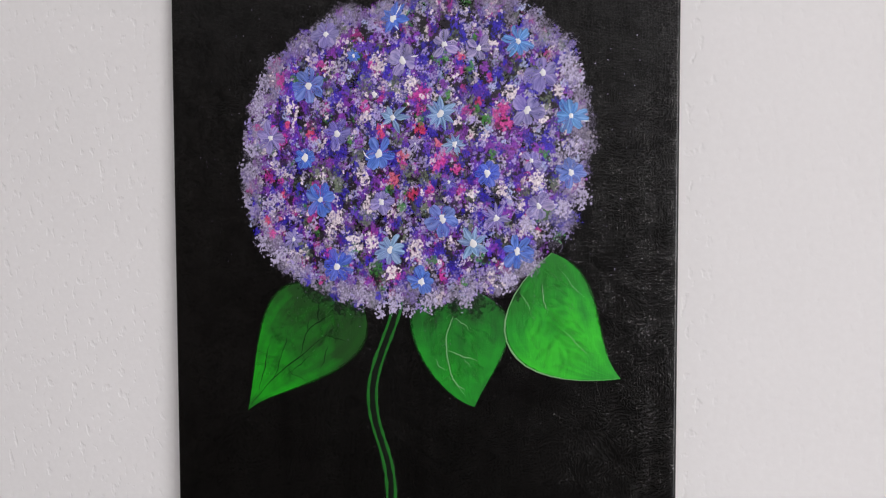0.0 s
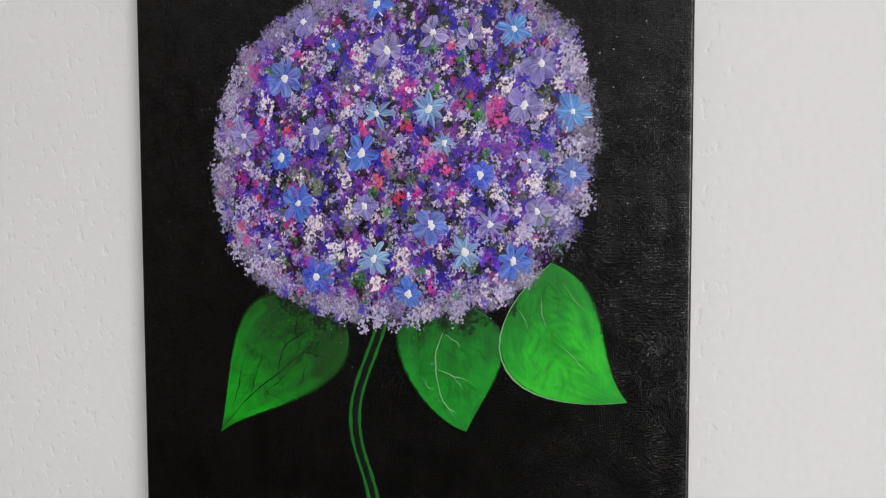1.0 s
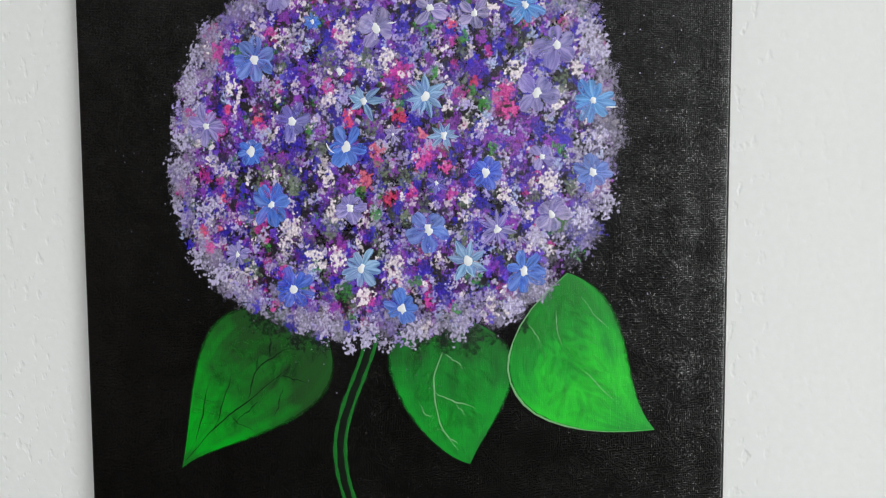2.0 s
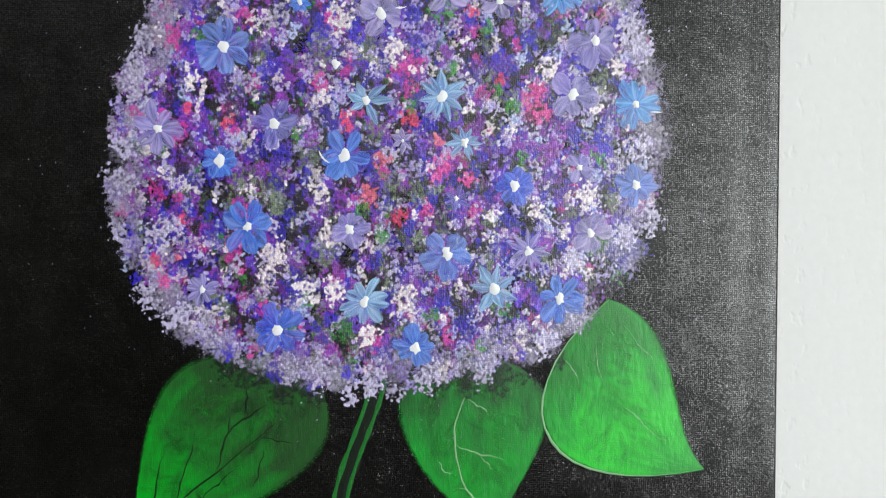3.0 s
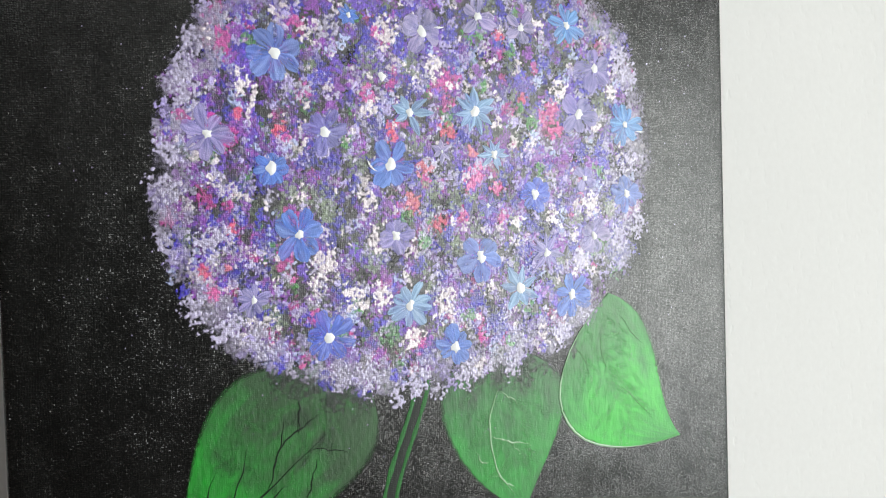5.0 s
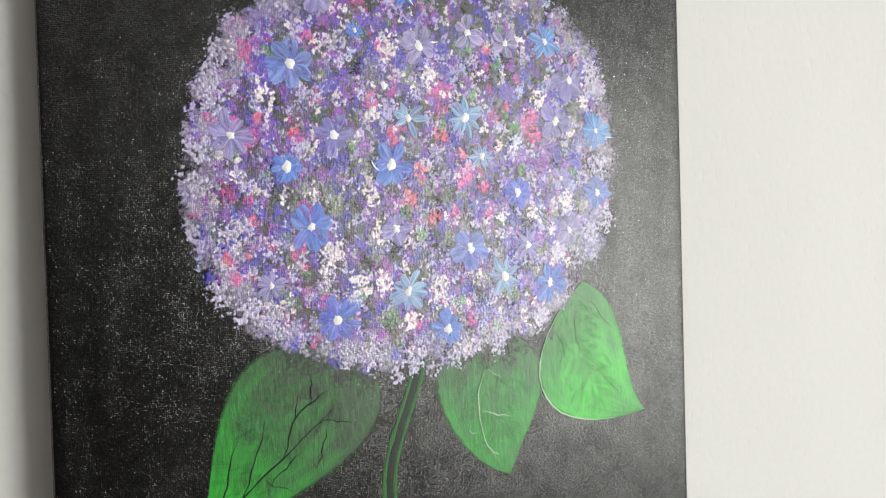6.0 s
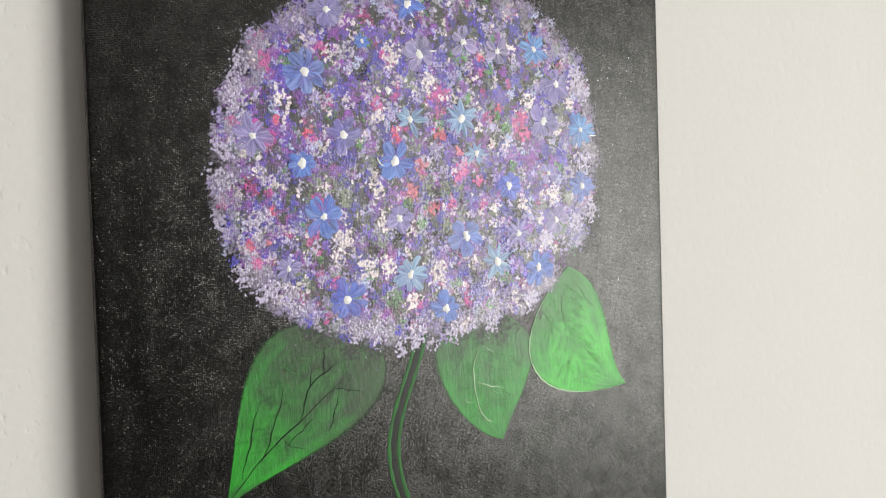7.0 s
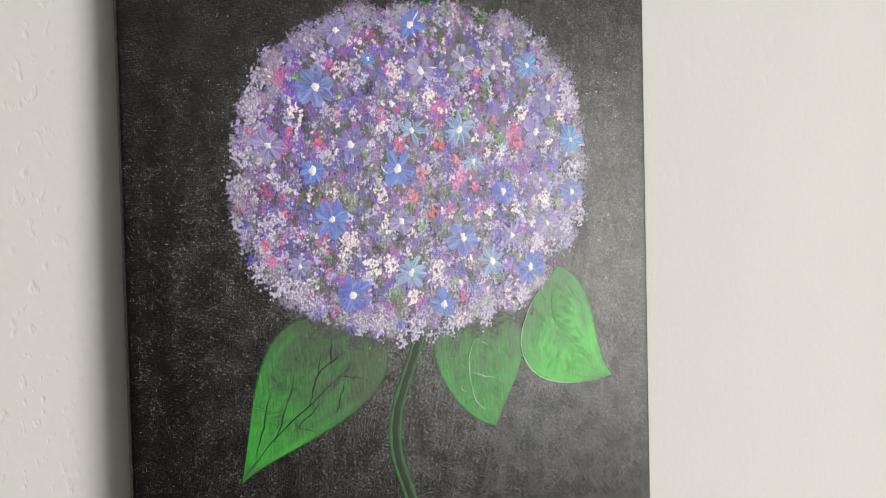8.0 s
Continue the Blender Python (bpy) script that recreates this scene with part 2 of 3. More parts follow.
# ---- the room ----
WEST, SOUTH, HIGH = -3.4, -8.0, 2.5
slab("wall_north", WALL, "white painted rough plaster wall behind the painting", (WEST - 0.2, EAST + 0.2, 0, 0.2, 0, HIGH))
# unseen walls, floor and ceiling, added; the dark tones dim the canvas reflections
slab("wall_south", TAUPE, "unseen plain taupe painted wall", (WEST - 0.2, EAST + 0.2, SOUTH - 0.2, SOUTH, 0, HIGH))
slab("wall_west", UMBER, "unseen plain dark brown painted wall", (WEST - 0.2, WEST, SOUTH, 0, 0, HIGH))
slab("wall_east", WALL, "white plaster wall with a window opening",
     (EAST, EAST + 0.2, SOUTH, WIN_Y0, 0, HIGH), (EAST, EAST + 0.2, WIN_Y1, 0, 0, HIGH),
     (EAST, EAST + 0.2, WIN_Y0, WIN_Y1, 0, WIN_Z0), (EAST, EAST + 0.2, WIN_Y0, WIN_Y1, WIN_Z1, HIGH))
slab("floor", FLOOR, "unseen dark brown laminate floor", (WEST - 0.2, EAST + 0.2, SOUTH - 0.2, 0.2, -0.1, 0))
slab("ceiling", CEIL, "flat white painted ceiling", (WEST - 0.2, EAST + 0.2, SOUTH - 0.2, 0.2, HIGH, HIGH + 0.1))

window = tagged(new("window_1"), "white lacquered window in the side wall", "window", kind="structure")
window.location = (EAST + 0.12, (WIN_Y0 + WIN_Y1) / 2, WIN_Z0)
HW, HH = (WIN_Y1 - WIN_Y0) / 2 - 0.004, WIN_Z1 - WIN_Z0 - 0.004
for bar in ((-HW, -HW + 0.06, 0.004, HH), (HW - 0.06, HW, 0.004, HH), (-HW + 0.06, HW - 0.06, 0.004, 0.064), (-HW + 0.06, HW - 0.06, HH - 0.06, HH), (-0.04, 0.04, 0.064, HH - 0.06)):
    part("window_frame", box(bmesh.new(), -0.03, 0.03, bar[0], bar[1], bar[2], bar[3], 0.006), FRAME_WHITE, window)

# ---- the painting ----
painting = tagged(new("painting"), "unframed black canvas with a painted purple hydrangea, hung on the wall", "painting")
painting.matrix_world = PICTURE
W2, H2, THICK = 0.25, 0.35, 0.018


def canvas_body():
    """Cotton over stretcher bars: the edges roll back, and the cloth falls off slightly where it meets the bars behind it."""
    bm = box(bmesh.new(), -W2, W2, 0.0026, THICK, -H2, H2)
    roll, bar = 0.0024, 0.0004

    def steps(half):
        near = [half - d for d in (0, 0.0003, 0.0007, 0.0012, 0.0018, 0.0024, 0.010, 0.018, 0.020, 0.0225, 0.025, 0.0275, 0.030, 0.0325, 0.035, 0.05)]
        return [-v for v in near] + [0.0] + near[::-1]

    def depth(d):
        fall = 1 - min(max((d - 0.018) / 0.017, 0), 1)
        k = max(0.0, 1 - d / roll)
        return bar * fall * fall * (3 - 2 * fall) + roll * (1 - math.sqrt(max(0.0, 1 - k * k)))

    grid = [[bm.verts.new((x, max(depth(W2 - abs(x)), depth(H2 - abs(z))), z)) for x in steps(W2)] for z in steps(H2)]
    for low, high in zip(grid, grid[1:]):
        for i in range(len(low) - 1):
            bm.faces.new((low[i], low[i + 1], high[i + 1], high[i])).smooth = True
    return bm


part("canvas", canvas_body(), GROUND, painting, "black painted stretched cotton canvas")
for k in (-1, 1):
    part("stretcher_bar", box(bmesh.new(), min(k * 0.245, k * 0.21), max(k * 0.245, k * 0.21), THICK + 0.0005, THICK + 0.002, -0.34, 0.34), BARE, painting)

BX, BZ, RX, RZ = 0.004, 0.080, 0.171, 0.150


def edge(a):
    """How far the flower head reaches, in parts of its radius, by angle: fuller at the upper right and lower left, lobed like florets."""
    def swell(deg, wide):
        d = (math.degrees(a) - deg + 180) % 360 - 180
        return math.exp(-(d / wide) ** 2)
    r = 1.01 + 0.125 * swell(46, 34) + 0.085 * swell(216, 36) + 0.035 * swell(140, 26) + 0.04 * swell(318, 24) - 0.03 * swell(96, 20) - 0.025 * swell(272, 25)
    return r + 0.013 * math.sin(13 * a + 1.0) + 0.009 * math.sin(23 * a + 0.4) + 0.006 * math.sin(41 * a)


rng = np.random.default_rng(7)
PIGMENTS = {
    "deepblue": (lin(20, 2, 112), lin(54, 28, 214)),
    "violet": (lin(44, 8, 118), lin(118, 66, 220)),
    "purple": (lin(62, 8, 108), lin(158, 62, 200)),
    "magenta": (lin(120, 10, 96), lin(224, 56, 176)),
    "crimson": (lin(160, 12, 70), lin(250, 74, 122)),
    "hotpink": (lin(186, 16, 118), lin(250, 92, 190)),
    "salmon": (lin(190, 56, 88), lin(244, 132, 154)),
    "green": (lin(12, 62, 20), lin(66, 160, 50)),
    "moss": (lin(32, 44, 36), lin(122, 136, 110)),
    "dark": (lin(5, 4, 8), lin(22, 11, 30)),
    "lilac": (lin(78, 58, 122), lin(184, 168, 230)),
    "pale": (lin(78, 70, 90), lin(200, 190, 226)),
    "cream": (lin(158, 138, 158), lin(252, 240, 246)),
    "bluewhite": (lin(84, 96, 180), lin(196, 206, 246)),
    "leafgreen": (lin(4, 112, 18), lin(40, 190, 40)),
    "shadegreen": (lin(4, 26, 8), lin(10, 66, 18)),
}
DEEPBLUE, VIOLET, PURPLE, MAGENTA, CRIMSON, HOTPINK, SALMON, GREEN, MOSS, DARK, LILAC, PALE, CREAM, BLUEWHITE, LEAFGREEN, SHADEGREEN = PIGMENTS

# The wet paint of the head: a fine net over the canvas that gathers pigment, cover and thickness.
CELL = 0.0004
X0, Z0 = -0.232, -0.185
NX, NZ = int(0.464 / CELL), int(0.45 / CELL)
ink = np.zeros((NZ, NX, 3))
cover = np.zeros((NZ, NX))
relief = np.zeros((NZ, NX))
topmost = np.zeros((NZ, NX), np.int8)


def grain(wave_x, wave_z, size=1024):
    """Tiling noise of one wavelength (in cells), mean 0 and deviation 1."""
    fx, fz = np.meshgrid(np.fft.fftfreq(size), np.fft.fftfreq(size))
    q = np.hypot(fx * wave_x, fz * wave_z)
    n = np.fft.ifft2(np.fft.fft2(rng.normal(size=(size, size))) * q * np.exp(-q * q * 1.2)).real
    return n / n.std()


CURLS = 0.85 * grain(6.5, 7) + 0.3 * grain(3.2, 3.2)
CLUMPS = grain(13, 13)
BRISTLES = 0.75 * grain(4.2, 10) + 0.45 * grain(5, 5)


def smooth(lo, hi, v):
    t = ((v - lo) / (hi - lo)).clip(0, 1)
    return t * t * (3 - 2 * t)


def press(pigment, x, z, r, tone=0.5, opacity=0.95, broken=0.6, lumpy=0.5, fill=0.8, body=0.00012, streaky=False, stretch=1.25, lean=None):
    """One press of a loaded brush: solid where the paint is thick, broken up by bristles and weave towards its rim."""
    reach = r * 2.0
    i0, i1 = int((x - reach - X0) / CELL), int((x + reach - X0) / CELL) + 1
    j0, j1 = int((z - reach - Z0) / CELL), int((z + reach - Z0) / CELL) + 1
    i0, j0, i1, j1 = max(i0, 0), max(j0, 0), min(i1, NX), min(j1, NZ)
    if i1 <= i0 or j1 <= j0:
        return
    gx, gz = np.meshgrid(X0 + CELL * np.arange(i0, i1) - x, Z0 + CELL * np.arange(j0, j1) - z)
    lean = rng.normal(math.pi / 2, 0.6) if lean is None else lean
    u = (gx * math.cos(lean) + gz * math.sin(lean)) / (r * stretch)
    v = (gz * math.cos(lean) - gx * math.sin(lean)) / (r / stretch ** 0.5)
    def field(f):
        dj, di = rng.integers(0, 1024, 2)
        return f[np.ix_((np.arange(j0, j1) + dj) % 1024, (np.arange(i0, i1) + di) % 1024)]
    fine, mid = field(BRISTLES if streaky else CURLS), field(CLUMPS)
    load = fill - (u * u + v * v) + broken * fine + lumpy * mid * 0.6
    a = opacity * smooth(-0.32, 0.52, load) * smooth(3.6, 2.4, u * u + v * v)
    t = (tone + 0.2 * fine + 0.1 * mid + 0.12 * load.clip(-1, 1)).clip(0, 1)[..., None]
    c = np.array(PIGMENTS[pigment][0][:3]) * (1 - t) + np.array(PIGMENTS[pigment][1][:3]) * t
    here = np.s_[j0:j1, i0:i1]
    ink[here] = ink[here] * (1 - a[..., None]) + c * a[..., None]
    cover[here] = cover[here] * (1 - a) + a
    relief[here] = relief[here] * (1 - 0.5 * a) + a * body * (0.8 + 0.5 * fine).clip(0.1, 2)
    topmost[here] = np.where(a > 0.4, list(PIGMENTS).index(pigment), topmost[here])


def dab(pigment, x, z, r):
    """One dab that stands out from the rest."""
    if pigment in (PALE, CREAM):
        press(pigment, x, z, r * (1.05 if r < 0.008 else 0.88), rng.uniform(0.3, 0.7), 0.95, 0.4, 0.8, 0.75, 0.00016)
    elif pigment in (MOSS, DARK):
        press(pigment, x, z, r * 1.1, rng.uniform(0.1, 0.6), 0.8, 0.4, 0.7, 0.6, 0.00006)
    else:
        press(pigment, x, z, r * 0.85, rng.uniform(0.1, 0.6), 0.82, 0.28, 0.6, 0.75, 0.00008)


def inside(n, power=0.5, lo=0.0, hi=1.0):
    """n places spread over the flower head."""
    a = rng.uniform(0, 2 * np.pi, n)
    rho = (lo ** 2 + (hi ** 2 - lo ** 2) * rng.uniform(0, 1, n)) ** power
    rho = rho * np.array([edge(v) for v in a])
    return BX + RX * rho * np.cos(a), BZ + RZ * rho * np.sin(a), rho


def paint_layer(pigment, material):
    """The part of the painted net on which one pigment lies uppermost, as one relief mesh."""
    quad = (cover[:-1, :-1] + cover[1:, 1:] + cover[:-1, 1:] + cover[1:, :-1]) > 0.12
    quad &= topmost[:-1, :-1] == list(PIGMENTS).index(pigment)
    j, i = np.nonzero(quad)
    corners = np.stack([j * NX + i, j * NX + i + 1, (j + 1) * NX + i + 1, (j + 1) * NX + i], 1)
    used, loops = np.unique(corners.ravel(), return_inverse=True)
    co = np.stack([X0 + CELL * (used % NX), -0.0003 - relief.ravel()[used], Z0 + CELL * (used // NX)], 1)
    colour = np.concatenate([ink.reshape(-1, 3)[used] / cover.ravel()[used, None].clip(1e-4), cover.ravel()[used, None]], 1)
    name = f"{pigment}_stippling"
    me = bpy.data.meshes.new(name)
    me.vertices.add(len(used))
    me.vertices.foreach_set("co", co.astype(np.float32).ravel())
    me.loops.add(len(loops))
    me.loops.foreach_set("vertex_index", loops.astype(np.int32).ravel())
    me.polygons.add(len(corners))
    me.polygons.foreach_set("loop_start", np.arange(0, len(loops), 4, dtype=np.int32))
    me.polygons.foreach_set("use_smooth", np.ones(len(corners), bool))
    me.update(calc_edges=True)
    me.attributes.new("pigment", "FLOAT_COLOR", "POINT").data.foreach_set("color", colour.astype(np.float32).ravel())
    me.attributes.new("thickness", "FLOAT", "POINT").data.foreach_set("value", (relief.ravel()[used] / 0.00018).clip(0, 1).astype(np.float32))
    me.materials.append(material)
    ob = new(name, me)
    ob.parent = painting
    return tagged(ob, f"broken {pigment} brush dabs", kind="stuff")


def stippled_paint():
    """Acrylic dabbed on canvas: satin, thin where the brush ran dry."""
    m, n, l, b = blank("stippled_paint", 0.34, 0.65)
    b.inputs["Coat Roughness"].default_value = 0.28
    weave(n, l, b, 1.0, threads=0.25, rare=3.0)
    thick = n.new("ShaderNodeAttribute")
    thick.attribute_name = "thickness"
    l.new(math_node(n, l, "MULTIPLY_ADD", thick.outputs["Fac"], 0.8, 0.2), b.inputs["Coat Weight"])
    a = n.new("ShaderNodeAttribute")
    a.attribute_name = "pigment"
    l.new(a.outputs["Color"], b.inputs["Base Color"])
    l.new(a.outputs["Alpha"], b.inputs["Alpha"])
    return m


# brush strokes on the leaves, fanning out from each midrib
LEAVES = (((-0.045, -0.060), (-0.1675, -0.1765), ((-0.165, -0.0035), (-0.151, -0.1048)), ((-0.004, -0.1362), (-0.1326, -0.1471))),
          ((0.055, -0.046), (0.0690, -0.1580), ((-0.0410, -0.0460), (0.0250, -0.1520)), ((0.1409, -0.063), (0.087, -0.118))),
          ((0.140, -0.013), (0.2025, -0.1245), ((0.0557, -0.0864), (0.1042, -0.1439)), ((0.1949, -0.0285), (0.1735, -0.0892))))
for (root, tip, left, right), (shade, bright) in zip(LEAVES, ((0.62, 0.35), (0.4, 0.3), (0.06, 0.6))):
    one, two = bezier(root, *left, tip, 40), bezier(root, *right, tip, 40)
    for k in range(110):
        v, u = rng.uniform(0.14, 0.78), rng.uniform(0.2, 0.8)
        p = one[int(v * 40)].lerp(two[int(v * 40)], u)
        fan = math.atan2(tip[1] - root[1], tip[0] - root[0]) + (0.75 if u > 0.5 else -0.75)
        dull = rng.random() < shade * (1.5 - 1.4 * v)
        press(SHADEGREEN if dull else LEAFGREEN, p.x, p.y, rng.uniform(0.0018, 0.0045), rng.uniform(0, 0.7) if dull else 0.6 * bright + rng.uniform(0, 0.5),
              rng.uniform(0.04, 0.22), 0.09, 0.2, 0.8, 0.00005, False, 3.0, fan + rng.normal(0, 0.4))

# thin dark ground of the head, then soft strokes of the deep colours
for x, z, rho in zip(*inside(420, 0.5, 0, 0.86)):
    press(DARK, x, z, 0.012, rng.uniform(0.2, 0.9), 0.8, 0.3, 0.4, 0.9, 0.00003)
# shade drawn in dark paint under the head, over the roots of the leaves
for x, z, r in ((-0.085, -0.058, 0.012), (-0.065, -0.066, 0.011), (-0.048, -0.068, 0.010), (-0.1, -0.05, 0.010), (0.03, -0.066, 0.009), (0.05, -0.064, 0.010), (0.07, -0.062, 0.011), (0.09, -0.056, 0.010), (0.105, -0.05, 0.008)):
    press(DARK, x, z, r, 0.2, 0.55, 0.25, 0.6, 0.6, 0.00002)
names = [DEEPBLUE, VIOLET, PURPLE, MAGENTA, MOSS, DARK, GREEN]
for x, z, rho in zip(*inside(1700, 0.5, 0, 0.94)):
    w = np.array([0.28, 0.25, 0.17, 0.05, 0.11, 0.13, 0.03])
    w[2:4] *= 2.0 if x < -0.02 else 1.3
    w[0] *= 0.55 if x < 0 and z > 0.04 else 1.0
    w[5] *= 1.6 if rho > 0.8 else 1.0
    press(rng.choice(names, p=w / w.sum()), x, z, rng.uniform(0.003, 0.0075), rng.uniform(0, 0.6), rng.uniform(0.6, 0.95), 0.32, 0.6, 0.7, 0.00006, rng.random() < 0.4, 1.4)
# gaps where the dark shows through
for x, z, rho in zip(*inside(430, 0.5, 0, 0.9)):
    press(rng.choice([DARK, DEEPBLUE], p=[0.6, 0.4]), x, z, rng.uniform(0.0018, 0.004), rng.uniform(0, 0.4), 0.9, 0.35, 0.6, 0.7, 0.00003, False, 1.5)
# broken pale dabs over them
for x, z, rho in zip(*inside(1000, 0.5, 0, 0.97)):
    press(rng.choice([LILAC, PALE, CREAM, BLUEWHITE], p=[0.40, 0.31, 0.19, 0.10]), x, z, rng.uniform(0.0018, 0.0058), rng.uniform(0.1, 0.7), rng.uniform(0.5, 0.95), 0.45, 0.9, rng.uniform(0.1, 0.55), 0.00014)
# a thin grey film of lobes round the rim
for x, z, rho in zip(*inside(120, 0.5, 0.9, 0.955)):
    press(PALE, x, z, rng.uniform(0.006, 0.010), rng.uniform(0.0, 0.35), rng.uniform(0.15, 0.4), 0.16, 0.4, 0.8, 0.00004)
# the rim, where the brush ran out over the black
for x, z, rho in zip(*inside(330, 0.5, 0.84, 0.965)):
    press(rng.choice([LILAC, PALE, CREAM], p=[0.25, 0.7, 0.05]), x, z, rng.uniform(0.003, 0.007), rng.uniform(0.0, 0.42), rng.uniform(0.25, 0.8), 0.28, 0.7, rng.uniform(0.4, 0.75), 0.0001)

# fine spatter on the black round the head
for x, z, rho in zip(*inside(170, 0.5, 1.02, 1.3)):
    press(PALE, x, z, rng.uniform(0.0003, 0.0006), rng.uniform(0.1, 0.6), 0.8, 0.2, 0.2, 0.9, 0.00008)

# dabs that stand out
dab(PALE, -0.0240, -0.0710, 0.0060)
dab(PALE, -0.0120, -0.0680, 0.0050)
dab(PALE, 0.0030, -0.0700, 0.0055)
dab(LILAC, 0.0150, -0.0660, 0.0050)
dab(MAGENTA, -0.083, 0.167, 0.0050)
dab(MAGENTA, -0.127, 0.154, 0.0072)
dab(MAGENTA, -0.092, 0.095, 0.0040)
dab(MAGENTA, -0.127, 0.054, 0.0040)
dab(MAGENTA, -0.075, -0.015, 0.0058)
dab(MAGENTA, -0.097, 0.019, 0.0058)
dab(MAGENTA, -0.039, 0.125, 0.0070)
dab(MAGENTA, 0.018, 0.135, 0.0090)
dab(MAGENTA, 0.016, 0.120, 0.0065)
dab(MAGENTA, 0.056, 0.045, 0.0058)
dab(MAGENTA, 0.062, 0.117, 0.0065)
dab(MAGENTA, -0.152, 0.107, 0.0050)
dab(MAGENTA, -0.018, -0.013, 0.0032)
dab(CRIMSON, -0.120, 0.110, 0.0040)
dab(CRIMSON, -0.095, 0.101, 0.0050)
dab(CRIMSON, -0.126, 0.041, 0.0040)
dab(CRIMSON, 0.073, 0.125, 0.0047)
dab(CRIMSON, 0.056, 0.167, 0.0050)
dab(CRIMSON, -0.022, 0.104, 0.0058)
dab(CRIMSON, -0.022, 0.098, 0.0050)
dab(CRIMSON, 0.017, 0.102, 0.0072)
dab(CRIMSON, 0.008, 0.040, 0.0072)
dab(CRIMSON, -0.142, 0.016, 0.0050)
dab(HOTPINK, -0.138, 0.004, 0.0058)
dab(HOTPINK, -0.086, -0.045, 0.0025)
dab(HOTPINK, -0.053, -0.028, 0.0025)
dab(HOTPINK, 0.035, 0.071, 0.0094)
dab(HOTPINK, 0.052, 0.064, 0.0065)
dab(HOTPINK, 0.094, 0.115, 0.0101)
dab(HOTPINK, 0.099, 0.103, 0.0072)
dab(HOTPINK, -0.032, 0.163, 0.0043)
dab(HOTPINK, 0.026, 0.046, 0.0050)
dab(SALMON, -0.010, 0.054, 0.0079)
dab(SALMON, 0.034, 0.088, 0.0043)
dab(SALMON, -0.001, 0.077, 0.0065)
dab(SALMON, -0.129, 0.018, 0.0032)
dab(PURPLE, -0.145, 0.074, 0.0080)
dab(PURPLE, -0.136, 0.063, 0.0040)
dab(PURPLE, -0.119, 0.158, 0.0050)
dab(PURPLE, -0.127, 0.023, 0.0058)
dab(PURPLE, 0.010, 0.155, 0.0050)
dab(PURPLE, 0.078, 0.156, 0.0058)
dab(PURPLE, 0.085, 0.084, 0.0094)
dab(PURPLE, 0.102, 0.077, 0.0079)
dab(PURPLE, -0.026, 0.052, 0.0065)
dab(PURPLE, -0.156, 0.055, 0.0036)
dab(GREEN, 0.017, 0.110, 0.0065)
dab(GREEN, -0.002, 0.031, 0.0072)
dab(GREEN, -0.013, 0.045, 0.0050)
dab(GREEN, 0.071, 0.119, 0.0047)
dab(GREEN, 0.081, 0.108, 0.0065)
dab(GREEN, 0.065, 0.157, 0.0050)
dab(GREEN, 0.043, 0.132, 0.0050)
dab(GREEN, -0.050, 0.114, 0.0036)
dab(GREEN, -0.112, 0.154, 0.0050)
dab(GREEN, -0.094, 0.134, 0.0043)
dab(GREEN, -0.089, 0.003, 0.0036)
dab(GREEN, -0.029, -0.031, 0.0079)
dab(GREEN, 0.028, -0.021, 0.0058)
dab(GREEN, 0.058, -0.042, 0.0040)
dab(GREEN, -0.022, -0.050, 0.0043)
dab(GREEN, 0.086, 0.076, 0.0050)
dab(GREEN, -0.053, 0.093, 0.0050)
dab(MOSS, 0.020, 0.056, 0.0065)
dab(MOSS, 0.035, 0.035, 0.0050)
dab(MOSS, -0.037, 0.144, 0.0090)
dab(MOSS, -0.007, 0.145, 0.0070)
dab(MOSS, -0.072, 0.060, 0.0079)
dab(MOSS, -0.089, 0.064, 0.0065)
dab(MOSS, -0.046, 0.079, 0.0079)
dab(MOSS, 0.004, 0.062, 0.0079)
dab(MOSS, -0.005, 0.094, 0.0072)
dab(MOSS, -0.037, 0.019, 0.0086)
dab(MOSS, -0.066, 0.050, 0.0070)
dab(MOSS, 0.135, 0.122, 0.0058)
dab(MOSS, 0.142, 0.049, 0.0058)
dab(MOSS, -0.022, -0.040, 0.0058)
dab(PALE, -0.063, 0.164, 0.0079)
dab(PALE, -0.145, 0.151, 0.0090)
dab(PALE, -0.150, 0.122, 0.0108)
dab(PALE, -0.160, 0.087, 0.0080)
dab(PALE, -0.163, 0.065, 0.0100)
dab(PALE, -0.138, 0.035, 0.0108)
dab(PALE, -0.130, -0.018, 0.0100)
dab(PALE, -0.149, -0.007, 0.0079)
dab(PALE, -0.111, -0.029, 0.0090)
dab(PALE, -0.152, 0.135, 0.0070)
dab(PALE, 0.154, 0.156, 0.0094)
dab(PALE, 0.161, 0.143, 0.0094)
dab(PALE, 0.168, 0.037, 0.0079)
dab(PALE, 0.150, 0.027, 0.0094)
dab(PALE, 0.120, 0.014, 0.0101)
dab(PALE, 0.146, 0.073, 0.0079)
dab(PALE, 0.161, 0.083, 0.0072)
dab(PALE, -0.009, -0.061, 0.0094)
dab(PALE, -0.043, -0.056, 0.0108)
dab(PALE, 0.026, -0.060, 0.0094)
dab(PALE, 0.061, -0.058, 0.0086)
dab(PALE, 0.101, -0.039, 0.0094)
dab(PALE, 0.120, -0.022, 0.0086)
dab(PALE, -0.063, -0.055, 0.0086)
dab(CREAM, -0.025, 0.163, 0.0079)
dab(CREAM, 0.008, 0.144, 0.0065)
dab(CREAM, -0.069, 0.018, 0.0079)
dab(CREAM, -0.035, 0.031, 0.0070)
dab(CREAM, -0.050, -0.004, 0.0072)
dab(CREAM, -0.033, -0.005, 0.0065)
